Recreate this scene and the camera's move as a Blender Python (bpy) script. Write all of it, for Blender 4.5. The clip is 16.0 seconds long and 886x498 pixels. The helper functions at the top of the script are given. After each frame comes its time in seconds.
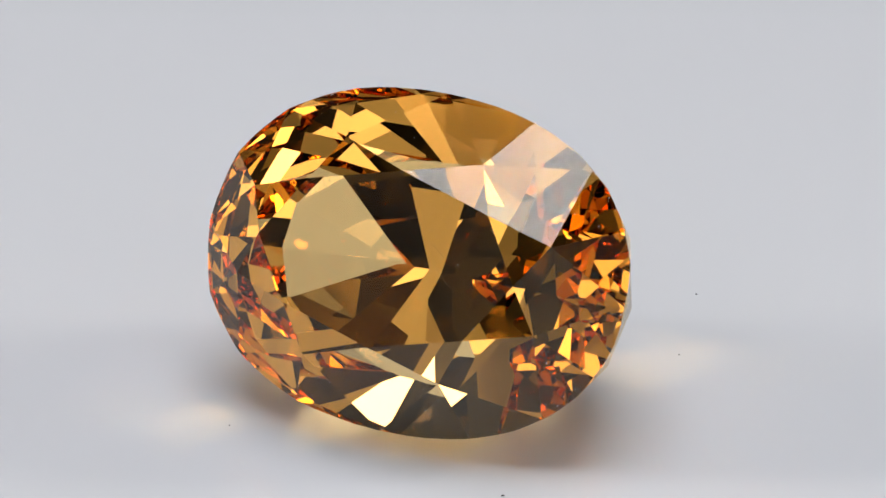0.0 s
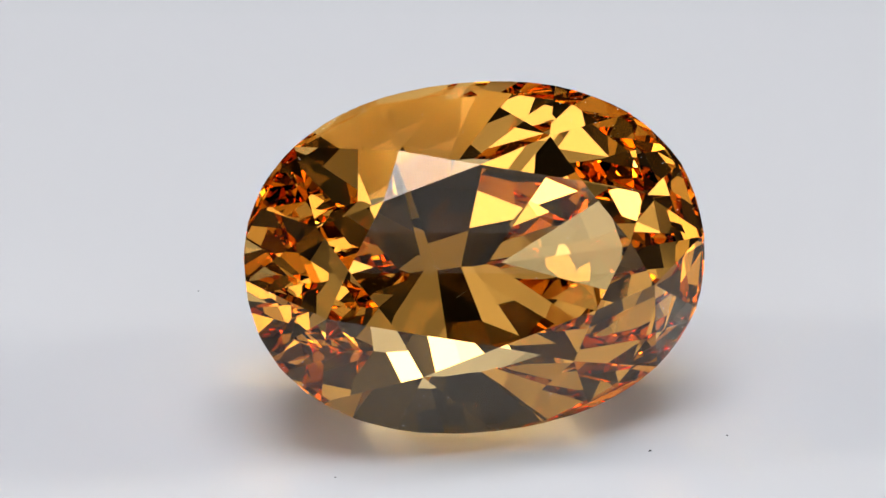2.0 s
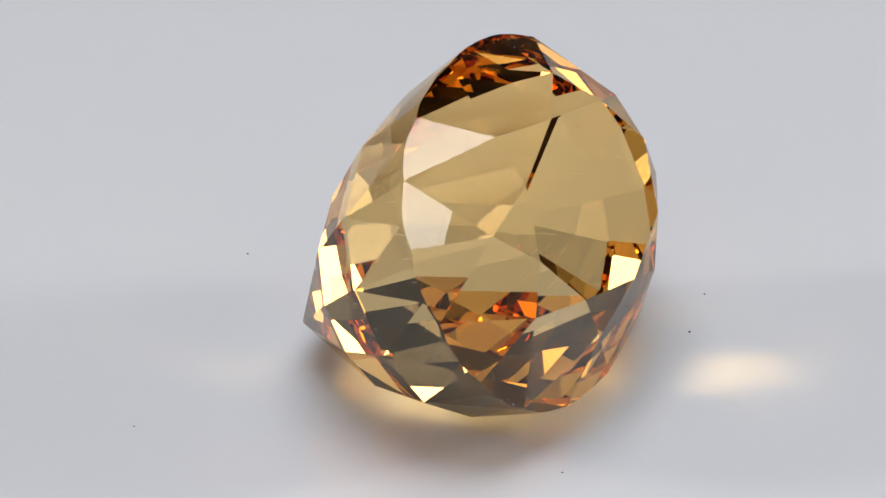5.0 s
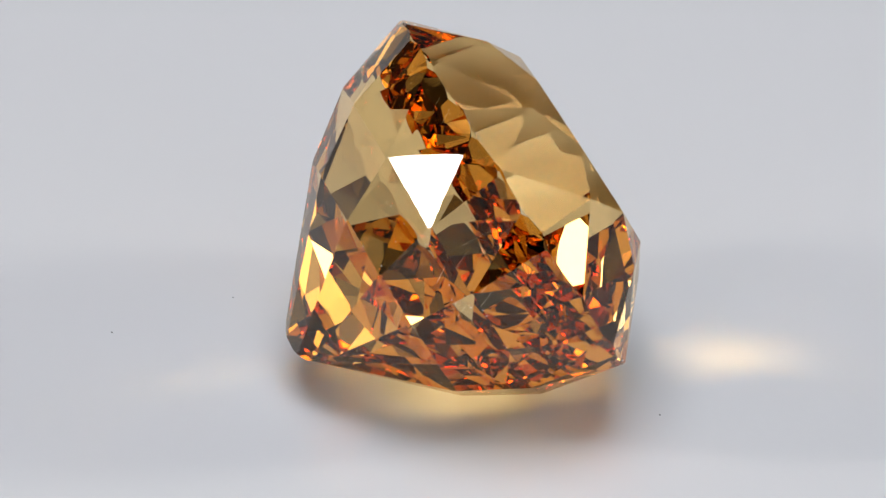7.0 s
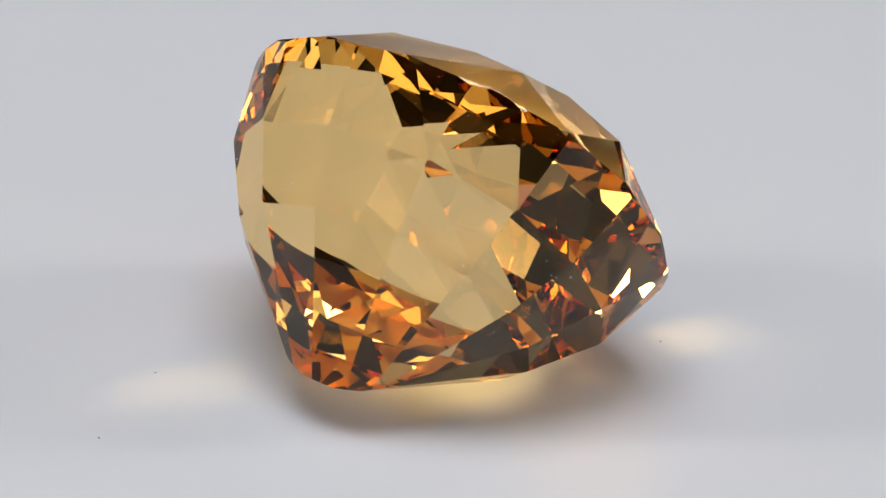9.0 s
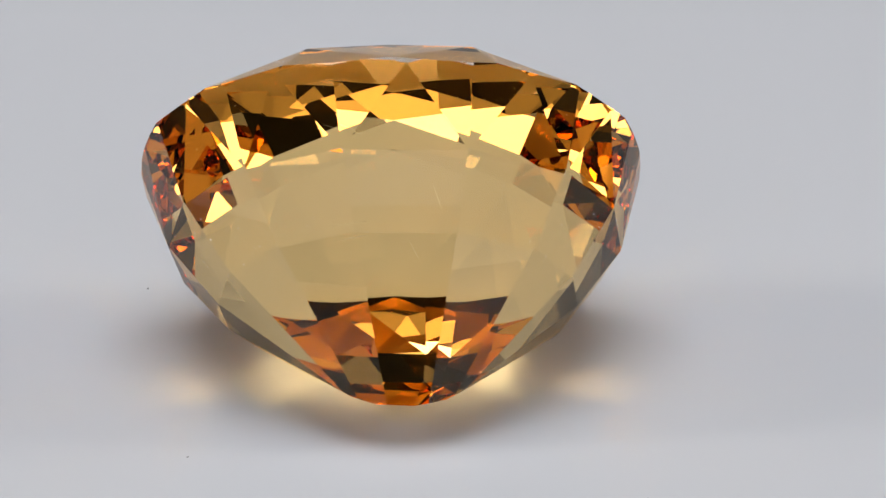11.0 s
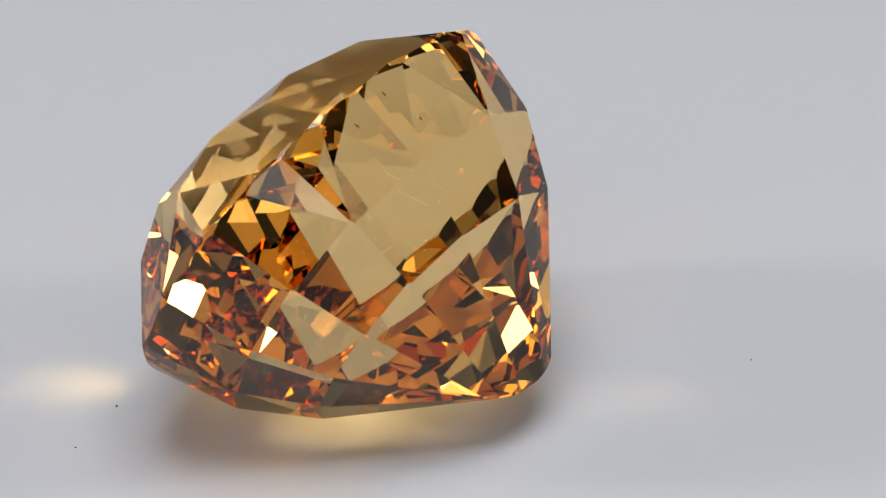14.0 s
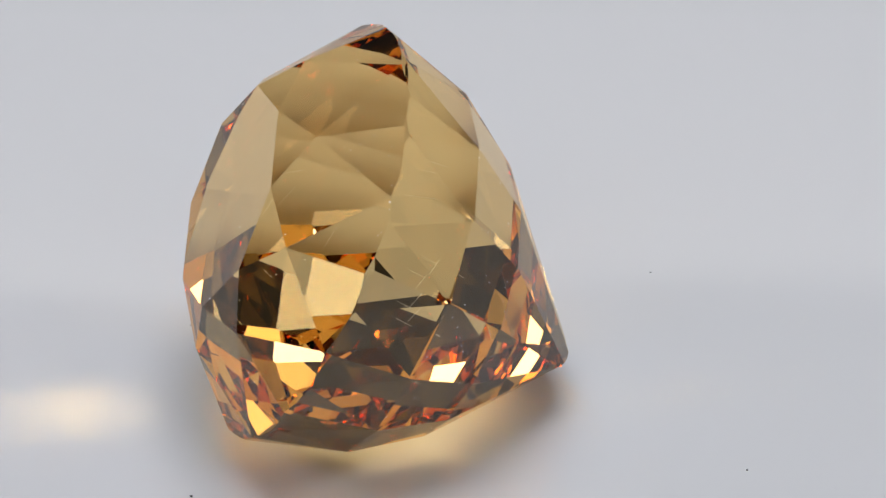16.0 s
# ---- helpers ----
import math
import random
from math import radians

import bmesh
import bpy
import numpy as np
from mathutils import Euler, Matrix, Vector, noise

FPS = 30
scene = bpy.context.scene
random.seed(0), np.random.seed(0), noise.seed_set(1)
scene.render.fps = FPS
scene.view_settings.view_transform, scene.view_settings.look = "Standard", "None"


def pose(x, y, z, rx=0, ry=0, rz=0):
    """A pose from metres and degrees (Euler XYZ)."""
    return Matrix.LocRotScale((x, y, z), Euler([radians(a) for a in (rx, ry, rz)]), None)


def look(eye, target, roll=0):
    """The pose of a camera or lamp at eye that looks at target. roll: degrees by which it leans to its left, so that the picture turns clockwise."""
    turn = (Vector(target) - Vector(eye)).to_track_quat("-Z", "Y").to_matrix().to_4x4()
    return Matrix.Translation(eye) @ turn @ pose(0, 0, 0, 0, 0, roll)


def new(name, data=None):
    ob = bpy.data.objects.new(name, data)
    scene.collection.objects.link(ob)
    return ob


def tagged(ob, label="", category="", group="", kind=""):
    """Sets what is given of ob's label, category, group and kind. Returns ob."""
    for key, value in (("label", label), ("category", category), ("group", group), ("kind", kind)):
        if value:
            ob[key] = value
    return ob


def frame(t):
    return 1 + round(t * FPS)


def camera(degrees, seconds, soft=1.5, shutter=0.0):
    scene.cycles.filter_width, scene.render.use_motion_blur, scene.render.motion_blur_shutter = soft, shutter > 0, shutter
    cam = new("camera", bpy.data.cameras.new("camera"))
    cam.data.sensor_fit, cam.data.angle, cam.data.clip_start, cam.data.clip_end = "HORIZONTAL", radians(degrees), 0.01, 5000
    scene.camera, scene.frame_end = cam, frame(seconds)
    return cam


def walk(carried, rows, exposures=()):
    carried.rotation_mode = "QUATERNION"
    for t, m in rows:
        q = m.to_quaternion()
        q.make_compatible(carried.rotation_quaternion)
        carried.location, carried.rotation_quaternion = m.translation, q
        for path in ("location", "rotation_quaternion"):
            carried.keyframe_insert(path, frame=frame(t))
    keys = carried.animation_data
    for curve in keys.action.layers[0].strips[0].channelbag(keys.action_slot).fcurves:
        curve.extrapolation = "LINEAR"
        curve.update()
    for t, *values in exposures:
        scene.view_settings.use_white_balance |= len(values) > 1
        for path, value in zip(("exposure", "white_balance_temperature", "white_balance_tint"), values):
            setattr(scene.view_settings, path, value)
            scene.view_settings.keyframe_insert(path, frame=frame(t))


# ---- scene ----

# ---- camera ----
# lengths below are in millimetres and brought to metres by MM
MM = 0.001
AIM_X, AIM_Z, DIST, ELEV, ROLL = 0.606, 4.853, 221.55, 27.116, -0.513
PUSH_IN, DRIFT_X, DRIFT_Z = -0.158, 0.424, -0.155      # over the whole clip
T_FACE, TURN_RATE = 1.389, 18.777                       # seconds when the table faces the camera, degrees a second


def eye_row(t):
    u = (t - 8.0) / 16.0
    d, el = DIST * (1 + PUSH_IN * u), radians(ELEV)
    aim = Vector((AIM_X + DRIFT_X * u, 0.0, AIM_Z + DRIFT_Z * u))
    eye = aim + Vector((0.0, -d * math.cos(el), d * math.sin(el)))
    return (t, look(eye * MM, aim * MM, ROLL))


cam = camera(7.555, 16.0, soft=1.5)
walk(cam, [eye_row(t) for t in (0.0, 2.0, 4.0, 6.0, 8.0, 10.0, 12.0, 14.0, 16.0)],
     exposures=[(0.0, 0.0), (0.5, 0.08), (1.0, 0.12), (1.5, 0.16), (2.5, 0.12), (3.5, 0.06), (4.0, 0.0), (6.5, -0.04), (7.0, 0.0), (7.5, 0.04), (8.5, -0.02), (9.0, -0.06), (11.5, -0.18), (14.5, -0.16), (16.0, -0.05)])


def spin(t):
    """Turn of the revolving plate at t seconds, in degrees."""
    return (t - T_FACE) * TURN_RATE


def spin_rows(m):
    rows = [0.5 * k for k in range(33)]
    return [(t, pose(0, 0, 0, 0, 0, spin(t)) @ m) for t in rows]


# ---- light ----
# light stays in the stone for many turns
scene.cycles.max_bounces, scene.cycles.glossy_bounces, scene.cycles.transmission_bounces = 24, 16, 16
scene.cycles.blur_glossy = 0.0
world = bpy.data.worlds.new("world")
scene.world = world
world.use_nodes = True
world.node_tree.nodes["Background"].inputs[0].default_value = (0.55, 0.6, 0.7, 1)
world.node_tree.nodes["Background"].inputs[1].default_value = 0.05


def area(name, at, to, size, size_y, watts, colour, shape="RECTANGLE", spread=180):
    lamp = bpy.data.lights.new(name, "AREA")
    lamp.shape, lamp.size, lamp.size_y = shape, size, size_y
    lamp.energy, lamp.color, lamp.spread = watts, colour, radians(spread)
    ob = new(name, lamp)
    ob.matrix_world = look(at, to)
    return ob


area("softbox_lamp", (0.0, -0.02, 0.60), (0, -0.02, 0), 0.45, 0.41, 3.95, (0.89, 0.93, 1.0))
# unseen strip light, added to brighten the stone's gold from in front
area("front_fill", (0.0, -0.47, 0.41), (0, 0, 0), 0.84, 0.17, 0.75, (0.93, 0.95, 1.0))
area("side_lamp_right", (0.37, 0.012, 0.19), (0.004, 0, 0.006), 0.07, 0.07, 0.06, (1.0, 0.95, 0.88), "DISK", 60)
area("side_lamp_left", (-0.37, 0.0, 0.19), (-0.004, 0, 0.006), 0.07, 0.07, 0.06, (1.0, 0.95, 0.88), "DISK", 60)
area("front_lamp", (-0.056, -0.325, 0.178), (0.0, -0.006, 0.006), 0.055, 0.055, 0.011, (1.0, 0.92, 0.95), "DISK", 120)


# ---- materials ----
def material(name):
    m = bpy.data.materials.new(name)
    m.use_nodes = True
    return m, m.node_tree.nodes, m.node_tree.links, m.node_tree.nodes["Principled BSDF"]


def gem_glass():
    """Clear golden stone: tinted refraction, mirror gloss by Fresnel."""
    m, n, l, p = material("golden_topaz")
    n.remove(p)
    clear, gloss, mix, fres = n.new("ShaderNodeBsdfRefraction"), n.new("ShaderNodeBsdfGlossy"), n.new("ShaderNodeMixShader"), n.new("ShaderNodeFresnel")
    clear.inputs["Color"].default_value = (0.99, 0.83, 0.535, 1)
    # light that stays inside takes on the stone's colour; the polish outside mirrors only faintly warm
    inner = n.new("ShaderNodeValToRGB")
    inner.color_ramp.elements[0].position, inner.color_ramp.elements[1].position = 0.7, 0.98
    inner.color_ramp.elements[0].color, inner.color_ramp.elements[1].color = (0.95, 0.88, 0.80, 1), (0.96, 0.79, 0.51, 1)
    l.new(fres.outputs["Fac"], inner.inputs["Fac"])
    l.new(inner.outputs["Color"], gloss.inputs["Color"])
    for node in (clear, fres):
        node.inputs["IOR"].default_value = 1.66
    clear.inputs["Roughness"].default_value = 0.0
    gloss.inputs["Roughness"].default_value = 0.0
    l.new(fres.outputs["Fac"], mix.inputs["Fac"])
    l.new(clear.outputs[0], mix.inputs[1])
    l.new(gloss.outputs[0], mix.inputs[2])
    l.new(mix.outputs[0], n["Material Output"].inputs["Surface"])
    return m


def white_acrylic(name, colour, rough, bump):
    m, n, l, p = material(name)
    tex = n.new("ShaderNodeTexCoord")
    big, ramp = n.new("ShaderNodeTexNoise"), n.new("ShaderNodeValToRGB")
    big.inputs["Scale"].default_value, big.inputs["Detail"].default_value = 45.0, 4.0
    ramp.color_ramp.elements[0].color = (*[c * 0.97 for c in colour], 1)
    ramp.color_ramp.elements[1].color = (*colour, 1)
    l.new(tex.outputs["Object"], big.inputs["Vector"])
    l.new(big.outputs["Fac"], ramp.inputs["Fac"])
    l.new(ramp.outputs["Color"], p.inputs["Base Color"])
    fine, bp = n.new("ShaderNodeTexNoise"), n.new("ShaderNodeBump")
    fine.inputs["Scale"].default_value = 900.0
    bp.inputs["Strength"].default_value, bp.inputs["Distance"].default_value = bump, 0.0002
    l.new(tex.outputs["Object"], fine.inputs["Vector"])
    l.new(fine.outputs["Fac"], bp.inputs["Height"])
    l.new(bp.outputs["Normal"], p.inputs["Normal"])
    p.inputs["Roughness"].default_value = rough
    p.inputs["IOR"].default_value = 1.49
    return m


GEM = gem_glass()
ACRYLIC = white_acrylic("white_acrylic", (0.52, 0.52, 0.532), 0.26, 0.02)
WHITE_WALL = white_acrylic("white_paint", (0.87, 0.87, 0.87), 0.7, 0.3)
DARK_WALL = white_acrylic("grey_paint", (0.032, 0.031, 0.030), 0.8, 0.4)
DUST, _n, _l, _p = material("dust")
_p.inputs["Base Color"].default_value, _p.inputs["Roughness"].default_value = (0.035, 0.033, 0.03, 1), 0.9


FLECK, _n, _l, _p = material("pale_fleck")
_p.inputs["Base Color"].default_value, _p.inputs["Roughness"].default_value = (0.75, 0.72, 0.66, 1), 0.6


# ---- mesh helpers ----
def mesh_of(name, bm, mat):
    me = bpy.data.meshes.new(name)
    bm.to_mesh(me)
    bm.free()
    me.materials.append(mat)
    return me


def part(name, bm, mat, parent, label=""):
    ob = new(name, mesh_of(name, bm, mat))
    ob.parent = parent
    return tagged(ob, label)


def box(x0, y0, z0, x1, y1, z1):
    bm = bmesh.new()
    bmesh.ops.create_cube(bm, size=1.0)
    for v in bm.verts:
        v.co = Vector(((x0 + x1) / 2 + v.co.x * (x1 - x0), (y0 + y1) / 2 + v.co.y * (y1 - y0), (z0 + z1) / 2 + v.co.z * (z1 - z0)))
    return bm


# ---- setting ----
def setting():
    def slab(name, corners, mat, label, category):
        tagged(new(name, mesh_of(name, box(*corners), mat)), label, category, kind="structure")
    slab("floor", (-0.7, -0.9, -0.03, 0.7, 0.6, -0.004), WHITE_WALL, "smooth white studio table top under the plate", "floor")
    slab("wall_back", (-0.7, 0.6, -0.05, 0.7, 0.62, 0.8), DARK_WALL, "plain dark grey studio wall behind the plate", "wall")
    slab("wall_left", (-0.72, -0.9, -0.05, -0.7, 0.62, 0.8), DARK_WALL, "plain dark grey studio side wall", "wall")
    slab("wall_right", (0.7, -0.9, -0.05, 0.72, 0.62, 0.8), DARK_WALL, "plain dark grey studio side wall", "wall")
    # added out of view so that the panel's opening mirrors dark in the stone
    slab("wall_rear", (-0.72, -0.92, -0.05, 0.72, -0.9, 0.8), DARK_WALL, "dark unlit wall added out of view behind the filming opening", "wall")
    # unseen white panel added to reflect light into the stone, with a filming opening
    bm = bmesh.new()
    for x0, z0, x1, z1 in ((-0.7, -0.004, -0.25, 0.31), (0.25, -0.004, 0.7, 0.31), (-0.7, 0.31, 0.7, 0.56)):
        piece = box(x0, -0.51, z0, x1, -0.50, z1)
        me = bpy.data.meshes.new("piece")
        piece.to_mesh(me)
        piece.free()
        bm.from_mesh(me)
        bpy.data.meshes.remove(me)
    tagged(new("front_reflector", mesh_of("front_reflector", bm, WHITE_WALL)), "white reflector panel added out of view, with an opening for filming", "wall", kind="structure")
    slab("ceiling", (-0.72, -0.92, 0.8, 0.72, 0.62, 0.82), DARK_WALL, "plain dark grey studio ceiling", "ceiling")


def lathe(profile, steps):
    """A solid of revolution round z from (radius, height) pairs, the first and last on the axis."""
    bm = bmesh.new()
    rings = []
    for r, z in profile:
        if r == 0:
            rings.append([bm.verts.new((0, 0, z))])
        else:
            rings.append([bm.verts.new((r * math.cos(2 * math.pi * k / steps), r * math.sin(2 * math.pi * k / steps), z)) for k in range(steps)])
    for a, b in zip(rings, rings[1:]):
        for k in range(steps):
            q = [a[k % len(a)], a[(k + 1) % len(a)], b[(k + 1) % len(b)], b[k % len(b)]]
            bm.faces.new(list(dict.fromkeys(q)))
    bmesh.ops.recalc_face_normals(bm, faces=bm.faces)
    return bm


def turntable():
    disc = lathe([(0, -0.004), (0.1595, -0.004), (0.16, -0.0035), (0.16, -0.0005), (0.1595, 0), (0, 0)], 128)
    return tagged(new("turntable", mesh_of("turntable", disc, ACRYLIC)), "glossy white acrylic turntable plate slowly revolving under the gem", "turntable")


# ---- the gemstone ----
A, B, SQUARE = 8.078, 6.034, 2.218           # half length, half width, fullness of the outline
CROWN, TABLE_X, TABLE_Y, GIRDLE = 2.611, 0.609, 0.519, 0.228
DEPTH, P_EXP, Q_EXP, KEEL = 8.871, 1.706, 1.065, 1.362
CULET_X, CULET_Y = -0.321, -0.232          # the culet sits a little off the middle
# the pavilion's long edges, in sixteenths of a turn, its steps in parts of the depth, and how far its corners stand out
PAVILION_EDGES = (0.0, 1.08, 2.3, 3.5, 4.74, 6.05, 7.22, 8.2, 9.3, 10.5, 11.75, 12.95, 14.1, 15.05)
PAVILION_STEPS, PROUD = (0.31, 0.56), 0.017
LEAN, GEM_ROLL = 28.62, 0.096
GEM_X, GEM_Y = 0.948, -3.237


def outline(th):
    c, s, e = math.cos(th), math.sin(th), 2 / SQUARE
    return Vector((A * math.copysign(abs(c) ** e, c), B * math.copysign(abs(s) ** e, s), 0))


def pavilion_point(th, s, proud=0.0):
    r = (1 + proud) * max(0.0, 1 - s ** P_EXP) ** (1 / Q_EXP)
    o = outline(th)
    grow = KEEL * min(1, 3 * s) * (1 - r) / A
    return Vector((o.x * (r + grow) + CULET_X * s, o.y * r + CULET_Y * s, -GIRDLE / 2 - DEPTH * s))


def facet_planes():
    """The facets as (kind, unit normal, distance): the stone is the space inside all of them."""
    planes = []
    up = Vector((0, 0, GIRDLE / 2))
    dense = [outline(radians(a)) for a in range(0, 360, 2)]

    def through3(kind, a, b, c):
        n = (b - a).cross(c - a).normalized()
        if n.dot(a) < 0:
            n = -n
        planes.append((kind, n, n.dot(a)))
        return planes[-1]

    def tangent(th):
        return (outline(th + 0.01) - outline(th - 0.01)).normalized()

    top = GIRDLE / 2 + CROWN
    planes.append(("table", Vector((0, 0, 1)), top))
    ring = [radians(45 * k) for k in range(8)]
    corner = [Vector((A * TABLE_X * math.cos(a), B * TABLE_Y * math.sin(a) - 0.05, top)) for a in ring]
    kites = []
    for k in range(8):
        a = ring[k]
        kites.append(through3("kite_facet", outline(a) + up, outline(a) + up + tangent(a), corner[k]))
    for k in range(8):
        n1, d1, n2, d2 = kites[k][1], kites[k][2], kites[(k + 1) % 8][1], kites[(k + 1) % 8][2]
        z = GIRDLE / 2 + CROWN * 0.74
        m = Matrix((n1, n2, (0, 0, 1)))
        q = m.inverted() @ Vector((d1, d2, z))
        through3("star_facet", corner[k], corner[(k + 1) % 8], q)
        mid = ring[k] + radians(22.5)
        for a in (ring[k], ring[k] + radians(45)):
            through3("upper_girdle_facet", outline(a) + up, outline(mid) + up, q)
    for k in range(64):
        a = radians(360 * (k + 0.5) / 64)
        t = tangent(a)
        n = Vector((t.y, -t.x, 0))
        planes.append(("girdle", n, max(n.dot(o) for o in dense) * 0.999))
    # the pavilion: triangles under the girdle, then steps of four-sided facets down to the keel
    def flat(kind, pts):
        """The plane that lies best on four corners, in order round the facet."""
        n = (pts[2] - pts[0]).cross(pts[3] - pts[1]).normalized()
        d = sum(n.dot(p) for p in pts) / 4
        planes.append((kind, n, d) if d > 0 else (kind, -n, -d))

    edges = [radians(22.5 * e) for e in PAVILION_EDGES]
    count = len(edges)
    rim = [outline(e) - up for e in edges]
    steps = [[pavilion_point(e, s, PROUD) for e in edges] for s in PAVILION_STEPS]
    for k in range(count):
        j = (k + 1) % count
        half = edges[k] + ((edges[j] - edges[k]) % (2 * math.pi)) / 2
        peak = outline(half) - up
        through3("upper_pavilion_facet", peak, steps[0][k], steps[0][j])
        through3("lower_girdle_facet", peak, rim[k], steps[0][k])
        through3("lower_girdle_facet", peak, rim[j], steps[0][j])
        for top, low in zip(steps, steps[1:]):
            flat("pavilion_facet", [top[k], top[j], low[j], low[k]])
        ends = [pavilion_point(e, 1.0) for e in (edges[k], edges[j])]
        through3("keel_facet", steps[-1][k], steps[-1][j], (ends[0] + ends[1]) / 2)
    return planes


def cut_stone(planes):
    bm = box(-20, -20, -20, 20, 20, 20)
    for kind, n, d in planes:
        got = bmesh.ops.bisect_plane(bm, geom=bm.verts[:] + bm.edges[:] + bm.faces[:], dist=1e-5, plane_co=n * d, plane_no=n, clear_outer=True)
        edges = [e for e in got["geom_cut"] if isinstance(e, bmesh.types.BMEdge)]
        edges = [e for e in edges if e.is_valid and len(e.link_faces) < 2]
        if len(edges) >= 3:
            bmesh.ops.edgeloop_fill(bm, edges=edges)
    bmesh.ops.recalc_face_normals(bm, faces=bm.faces)
    return bm


def gemstone():
    planes = facet_planes()
    bm = cut_stone(planes)
    lean = pose(0, 0, 0, 90 - LEAN) @ pose(0, 0, 0, 0, 0, GEM_ROLL)
    low = min((lean @ v.co).z for v in bm.verts)
    for v in bm.verts:
        v.co = (lean @ v.co - Vector((0, 0, low))) * MM
    bm.normal_update()
    turn = lean.to_3x3()
    thing = new("gemstone")
    groups = {}
    for f in bm.faces:
        kind = max(planes, key=lambda p: (turn @ p[1]).dot(f.normal))[0]
        groups.setdefault(kind, []).append([v.co.copy() for v in f.verts])
    bm.free()

    def skin(faces):
        b = bmesh.new()
        for pts in faces:
            b.faces.new([b.verts.new(p) for p in pts])
        bmesh.ops.remove_doubles(b, verts=b.verts, dist=1e-8)
        return b

    for kind, faces in groups.items():
        for chunk in ([faces] if kind in ("girdle", "table") else [[f] for f in faces]):
            part(kind, skin(chunk), GEM, thing)
    # dust on the upper facets and a few needles inside
    rng = random.Random(5)
    flecks = bmesh.new()
    for pts in groups["table"] + groups["kite_facet"] + groups["upper_girdle_facet"] + groups["pavilion_facet"]:
        for _ in range(9 if len(pts) == 8 else 1):
            a, b, c = pts[0], *rng.sample(pts[1:], 2)
            u, v = sorted((rng.random(), rng.random()))
            at = a * u + b * (v - u) + c * (1 - v)
            size = rng.uniform(0.008, 0.02) * MM
            bmesh.ops.create_icosphere(flecks, subdivisions=1, radius=size, matrix=Matrix.Translation(at) @ Matrix.Rotation(rng.uniform(0, 6), 4, "Z") @ Matrix.Diagonal((rng.uniform(1, 2.2), 1, 0.8, 1)))
    part("dust_flecks", flecks, FLECK, thing, "fine pale dust on the facets")
    for k in range(4):
        needle = bmesh.new()
        bmesh.ops.create_cone(needle, cap_ends=True, segments=6, radius1=0.006 * MM, radius2=0.003 * MM, depth=rng.uniform(0.6, 1.5) * MM)
        centre = Vector((rng.uniform(-2.5, 2.5), rng.uniform(-1.5, 1.5), rng.uniform(-2.5, 0.8)))
        m = Matrix.Translation((lean @ centre - Vector((0, 0, low))) * MM) @ Euler((rng.uniform(0.9, 2.0), 0, rng.uniform(0.2, 1.0))).to_matrix().to_4x4()
        bmesh.ops.transform(needle, matrix=m, verts=needle.verts)
        part("inclusion", needle, FLECK, thing, "fine pale needle inside the stone")
    return tagged(thing, "oval golden-orange faceted gemstone lying tilted on the white plate", "gemstone")


def dust_speck(size, seed):
    bm = bmesh.new()
    bmesh.ops.create_icosphere(bm, subdivisions=2, radius=size * MM)
    for v in bm.verts:
        k = 1 + 0.5 * noise.noise(v.co * 2500 / size + Vector((seed, 0, 0)))
        v.co = Vector((v.co.x * 1.4 * k, v.co.y * k, v.co.z * 0.5 * k))
    low = min(v.co.z for v in bm.verts)
    for v in bm.verts:
        v.co.z -= low
    return tagged(new("dust_speck", mesh_of("dust_speck", bm, DUST)), "tiny dark dust speck on the white plate", "dust", "dust on the plate")


setting()
plate = turntable()
stone = gemstone()
SPECKS = [(6.21, -7.25, 0.042, 1), (9.08, -6.76, 0.032, 2), (-4.75, -6.74, 0.028, 3), (6.16, 9.45, 0.035, 4), (7.51, 4.86, 0.025, 5), (-6.97, 7.95, 0.025, 6)]
specks = [dust_speck(s, k) for x, y, s, k in SPECKS]


def motions():
    walk(plate, spin_rows(Matrix()))
    walk(stone, spin_rows(pose(GEM_X * MM, GEM_Y * MM, 0)))
    for ob, (x, y, s, k) in zip(specks, SPECKS):
        walk(ob, spin_rows(pose(x * MM, y * MM, 0, 0, 0, 40 * k)))


motions()
